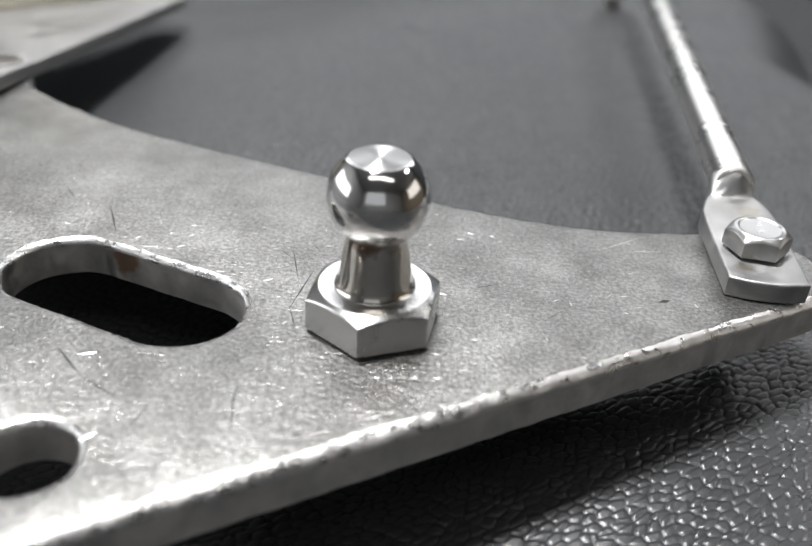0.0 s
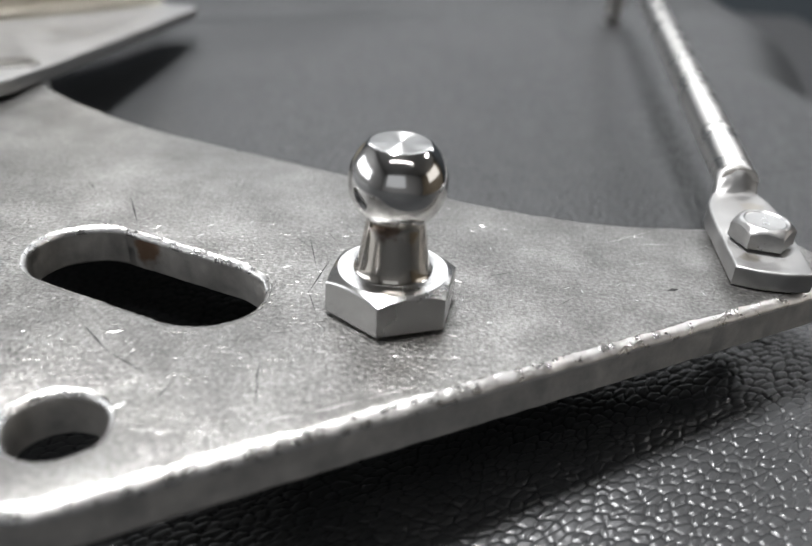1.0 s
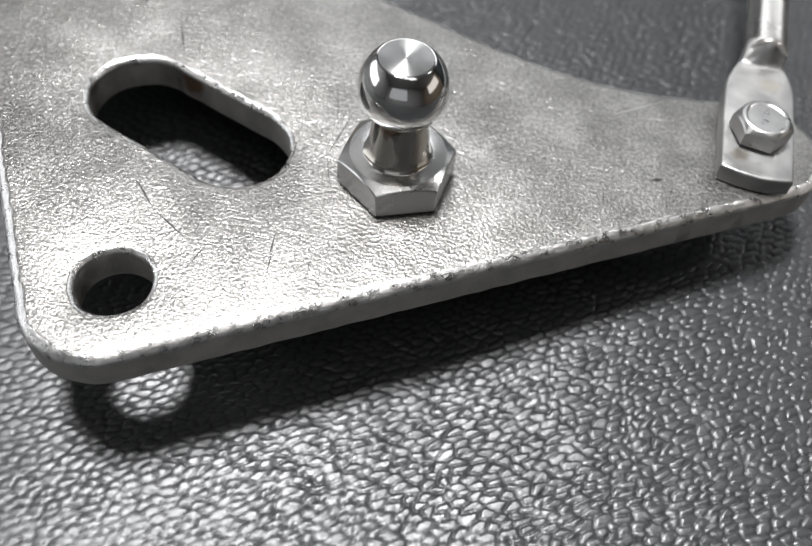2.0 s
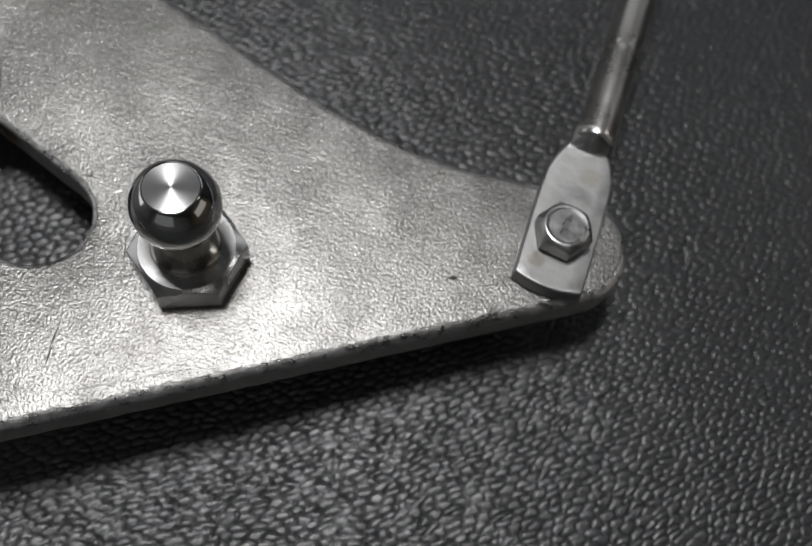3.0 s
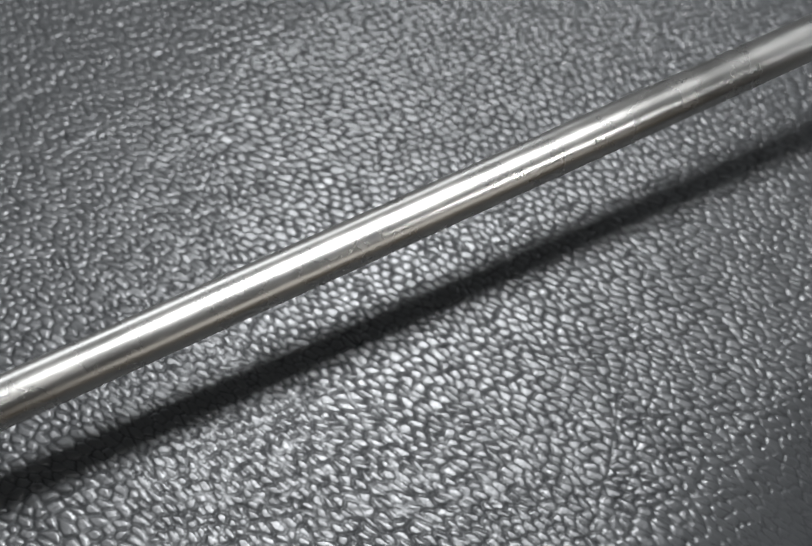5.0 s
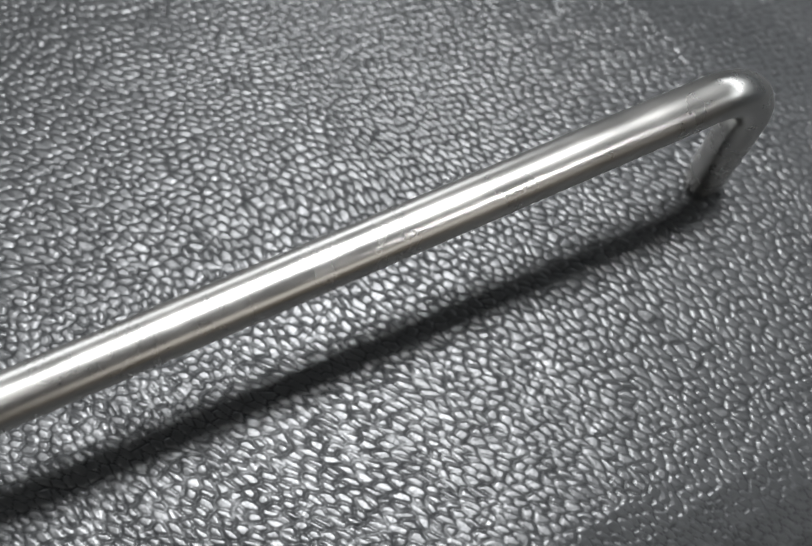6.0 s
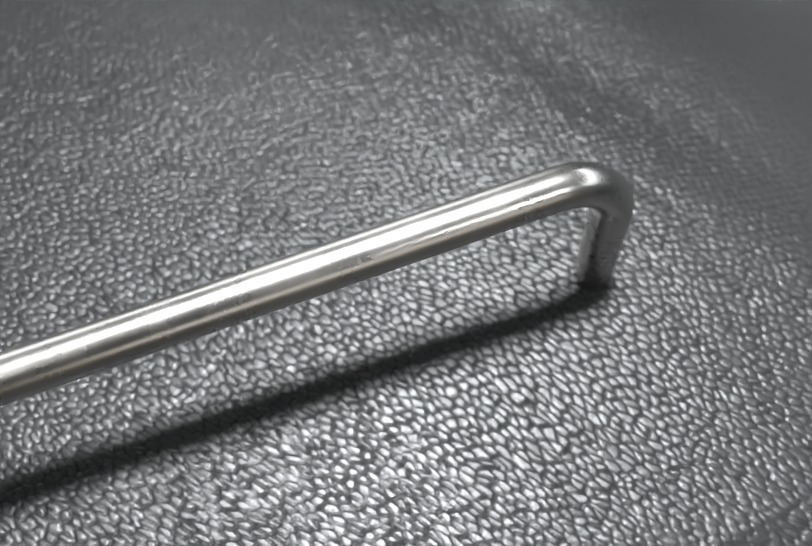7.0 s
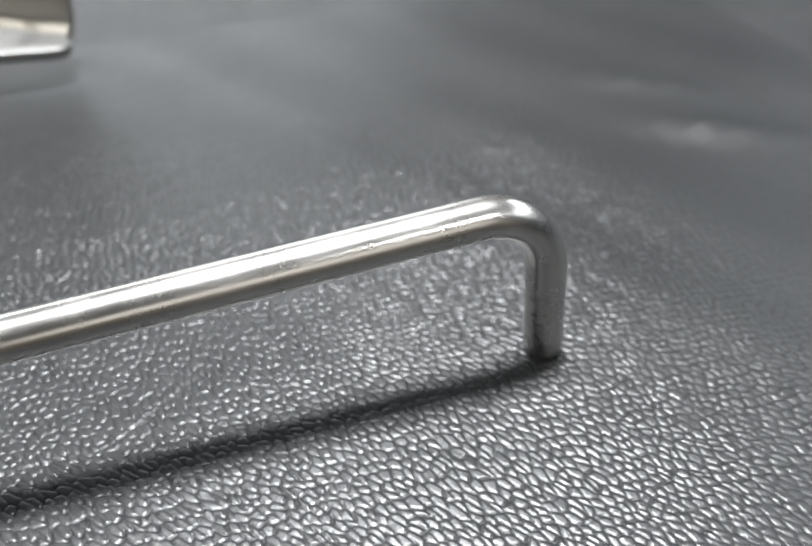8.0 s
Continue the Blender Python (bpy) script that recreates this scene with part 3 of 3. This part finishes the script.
for _ in range(26):
    x, y, a, w = dice.uniform(-6, 5), dice.uniform(-3, 4.5), dice.choice((dice.gauss(1.9, 0.4), dice.gauss(0.9, 0.5))), dice.uniform(0.25, 0.9)
    if on_plate(x, y) and on_plate(x + w * math.cos(a), y + w * math.sin(a)):
        burr(dark_marks, (x, y), (x + w * math.cos(a), y + w * math.sin(a)), dice.uniform(0.007, 0.013), 0.0006)
for _ in range(460):
    x, y = dice.uniform(-7, 5.2), dice.uniform(-3, 6)
    if not on_plate(x, y) or y > 2.6:
        continue
    a, w = dice.gauss(0.5, 0.8), dice.uniform(0.03, 0.14)
    burr(bright_marks, (x, y), (x + w * math.cos(a), y + w * math.sin(a)), dice.uniform(0.006, 0.013), dice.uniform(0.0015, 0.004))
tagged(part("bright_scratch", bright_marks, NICK_STEEL, plate, "short bright nicks", 10), kind="stuff")
tagged(part("dark_scratch", dark_marks, DARK_SCRATCH, plate, "fine dark scratches", 10), kind="stuff")
for ob in plate.children:
    ob.matrix_basis = Matrix.Translation((0, 0, 0.000004))


# ---- ball stud ----
def ball_stud(place):
    stud = thing("ball_stud", place, "polished steel ball stud with hexagon base on the bracket plate", "ball stud")
    part("hexagon_base", hex_body(0.64, 0.47, 0.59, radians(-70), slope=0.55, inner=[(0.455, 0.471), (0.425, 0.478), (0.41, 0.49)]), HEX_STEEL, stud, angle=18)
    neck = [(0.42, 0.485), (0.405, 0.505), (0.395, 0.53), (0.385, 0.57), (0.365, 0.67), (0.335, 0.89), (0.315, 1.01), (0.305, 1.06), (0.305, 1.09)]
    part("neck", lathe(neck), NECK_STEEL, stud, "brown-stained turned neck")
    centre, radius, flat = 1.485, 0.515, 1.88
    low, top = math.radians(-54), math.asin((flat - centre) / radius)
    ball = [(radius * math.cos(a), centre + radius * math.sin(a)) for a in [low + (top - low) * i / 40 for i in range(41)]]
    r = ball[-1][0]
    sphere = part("ball", lathe(ball + [(r - 0.008, flat + 0.006), (r - 0.02, flat + 0.008)], 128), POLISHED, stud)
    part("top_face", lathe([(r - 0.018, flat + 0.006), (r - 0.03, flat + 0.010), (0.12, flat + 0.009), (0.004, flat + 0.008)], 96, close_start=False), TURNED, sphere, "turned flat end with fine rings")
    part("shank", lathe([(0.24, 0.02), (0.24, -0.35), (0.23, -1.20), (0.19, -1.27)], 32), HEX_STEEL, stud)
    return stud


ball_stud((0, 0, ZP))

# ---- support rod ----
ROD_R = 0.281
yaw, pitch = -0.0959, 0.0520
ROD_DIR = Vector((-math.sin(yaw) * math.cos(pitch), math.cos(yaw) * math.cos(pitch), math.sin(pitch)))
ROD_P = Vector((5.403, 10.0, 0.746))


def on_rod(y):
    return ROD_P + ROD_DIR * ((y - ROD_P.y) / ROD_DIR.y)


def sweep(path, section, up=Vector((0, 0, 1)), **k):
    """Loops along a path of centimetre points; section(i, a) gives across and up offsets."""
    loops, side = [], None
    for i, p in enumerate(path):
        d = (path[min(i + 1, len(path) - 1)] - path[max(i - 1, 0)]).normalized()
        if side is None:
            side = d.cross(up).normalized()
        above = side.cross(d).normalized()
        loops.append([tuple((p + side * u + above * w) * CM) for u, w in section(i)])
    return rings(loops, **k)


def circle(r, n=40):
    return [(r * math.cos(2 * math.pi * i / n), r * math.sin(2 * math.pi * i / n)) for i in range(n)]


rod = thing("support_rod", (0, 0, ZP), "satin steel rod with flattened bolted end and bent foot", "rod")
END_Y, BEND = 20.14, 0.95
corner = on_rod(END_Y)
leg_dir = Vector((0.036, 0.05, -1)).normalized()
straight = corner - ROD_DIR * BEND
nick = [3.5, 3.7, 4.3, 4.60, 4.66, 4.70, 4.73, 4.77, 4.80, 4.84, 4.90, 5.05]           # a slight raised ring left by the tool
path = [on_rod(3.16), on_rod(3.20), on_rod(3.26)] + [on_rod(y) for y in nick] + [on_rod(5.2 + (straight.y - 5.2) * i / 22) for i in range(23)]
for i in range(1, 17):
    q = math.pi / 2 * i / 16
    path.append(corner - ROD_DIR * BEND * (1 - math.sin(q)) + leg_dir * BEND * (1 - math.cos(q)))
foot_len = (corner.z + 1.22) / -leg_dir.z
for q in (0.45, 0.7, 0.9, 0.975, 1.0):
    path.append(corner + leg_dir * (BEND + (foot_len - BEND) * q))
radii = [ROD_R * 0.96, ROD_R, ROD_R] + [ROD_R * q for q in (1.0, 1.0, 1.0, 1.0, 1.0, 1.006, 1.018, 1.018, 1.006, 1.0, 1.0, 1.0)] + [ROD_R] * (len(path) - 17) + [ROD_R * 0.97, ROD_R * 0.8]
part("bent_rod", sweep(path, lambda i: circle(radii[i])), ROD_STEEL, rod)


lug_dir = Vector((ROD_DIR.x, ROD_DIR.y, 0)).normalized()
lug_side = Vector((lug_dir.y, -lug_dir.x, 0))
lug_end = Vector((4.495, 0.84, 0))
lug = sheet([arc(0, 1.35, 1.35, 270 - 20.0, 270 + 20.0, 10)
             + [(0.47, 0.6), (0.475, 1.2)] + glide([(0.475, 1.5), (0.46, 1.8), (0.38, 2.08), (0.285, 2.27)], 4) + [(0.28, 2.42), (-0.28, 2.42)]
             + glide([(-0.285, 2.27), (-0.38, 2.08), (-0.46, 1.8), (-0.475, 1.5)], 4) + [(-0.475, 1.2), (-0.47, 0.6)]], 0.26, 0.03, 2)
bmesh.ops.subdivide_edges(lug, edges=[e for e in lug.edges if e.calc_length() > 0.15 * CM], cuts=4, use_grid_fill=True)
for v in lug.verts:
    x, y = v.co.x / CM, v.co.y / CM
    upper = v.co.z > -0.13 * CM
    rise = max(0.0, (y - 1.3) / 0.9)
    lift = 0.05 * min(rise, 1.2) ** 2
    step = min(1.0, max(0.0, (y - 2.19 - 1.2 * x * x) / 0.14))
    v.co.z += CM * (0.26 + lift)
    if upper:
        v.co.z += CM * step * (0.335 - 1.2 * x * x)
    else:
        v.co.z -= CM * 0.10 * min(rise, 1.2)
flat = part("flattened_end", lug, LUG_STEEL, rod, "pressed flat lug with a slightly curved end", 50)
flat.matrix_basis = Matrix.Translation(lug_end * CM + Vector((0, 0, 0.00002))) @ Matrix(((lug_side.x, lug_dir.x, 0, 0), (lug_side.y, lug_dir.y, 0, 0), (0, 0, 1, 0), (0, 0, 0, 1)))


# ---- bolts ----
def hex_bolt(place, turn, label):
    bolt = thing("hex_bolt", place, label, "bolt")
    part("bolt_head", hex_body(0.342, 0.30, 0.312, radians(turn), slope=0.95, inner=[(0.302, 0.306), (0.283, 0.311), (0.265, 0.309), (0.24, 0.296), (0.10, 0.293), (0.01, 0.293)]), BOLT_STEEL, bolt, angle=18)
    part("shank", lathe([(0.24, 0.01), (0.24, -1.0), (0.23, -1.38), (0.18, -1.42)], 32), BOLT_STEEL, bolt)
    return bolt


hex_bolt((4.55 * CM, 1.64 * CM, ZP + 0.268 * CM), 18, "small bright hexagon bolt holding the rod end to the plate")

# ---- angle bracket at the far corner of the plate ----
tilt = Matrix.Translation((0, 0.066, ZP + 0.0028)) @ pose(0, 0, 0, -4.6, 0, 0) @ Matrix.Translation((0, -0.066, 0))
angle = thing("angle_bracket", tilt, "light grey steel angle bracket with rounded foot riveted on the plate", "bracket")
foot = (arc(-7.68, 6.1, 1.06, 190, 350, 20) + [(-6.55, 6.6), (-6.45, 7.2), (-6.13, 11.0), (-5.83, 14.8)]
        + arc(-6.20, 15.05, 0.36, -5, 95, 10) + [(-6.72, 15.38), (-9.33, 10.99), (-8.9, 8.0)])
foot_sheet = part("foot", sheet([foot], 0.27, 0.05), FOOT_STEEL, angle)
# the flange turns up along a slanting bend at the far end of the foot
bend_a, bend_b = Vector((-9.38, 10.87, 0)), Vector((-6.71, 15.37, 0))
along = (bend_b - bend_a).normalized()
out = Vector((-along.y, along.x, 0))
strip = [(0.30 * math.sin(q), 0.30 - 0.30 * math.cos(q)) for q in [math.pi / 2 * i / 8 for i in range(9)]] + [(0.30, 3.7), (0.33, 3.78), (0.50, 3.78), (0.57, 3.7)]
strip += [(0.57 * math.sin(q), 0.30 - 0.57 * math.cos(q)) for q in [math.pi / 2 * (8 - i) / 8 for i in range(9)]]
loops = [[tuple((p + out * (u - 0.02) + Vector((0, 0, w - 0.003))) * CM) for u, w in strip] for p in (bend_a, bend_a.lerp(bend_b, 0.5), bend_b)]
flange = part("upstand", rings(loops), YELLOW_STEEL, angle, "yellowish zinc-coated upright flange")
spot = part("rivet", lathe([(0.26, -0.02), (0.26, 0.03), (0.22, 0.09), (0.12, 0.14), (0.01, 0.15)], 32), BOLT_STEEL, flange, "bright domed rivet")
spot.matrix_basis = Matrix.Translation((bend_a.lerp(bend_b, 0.80) + out * 0.27 + Vector((0, 0, 1.15))) * CM) @ Vector((0, 0, 1)).rotation_difference(-out).to_matrix().to_4x4()
cap = part("rivet", lathe([(0.46, -0.01), (0.46, 0.02), (0.43, 0.035), (0.36, 0.04), (0.30, 0.02), (0.01, 0.015)], 48), PLATE_STEEL, foot_sheet, "flat dished rivet head")
cap.matrix_basis = Matrix.Translation((-7.12 * CM, 6.95 * CM, 0))
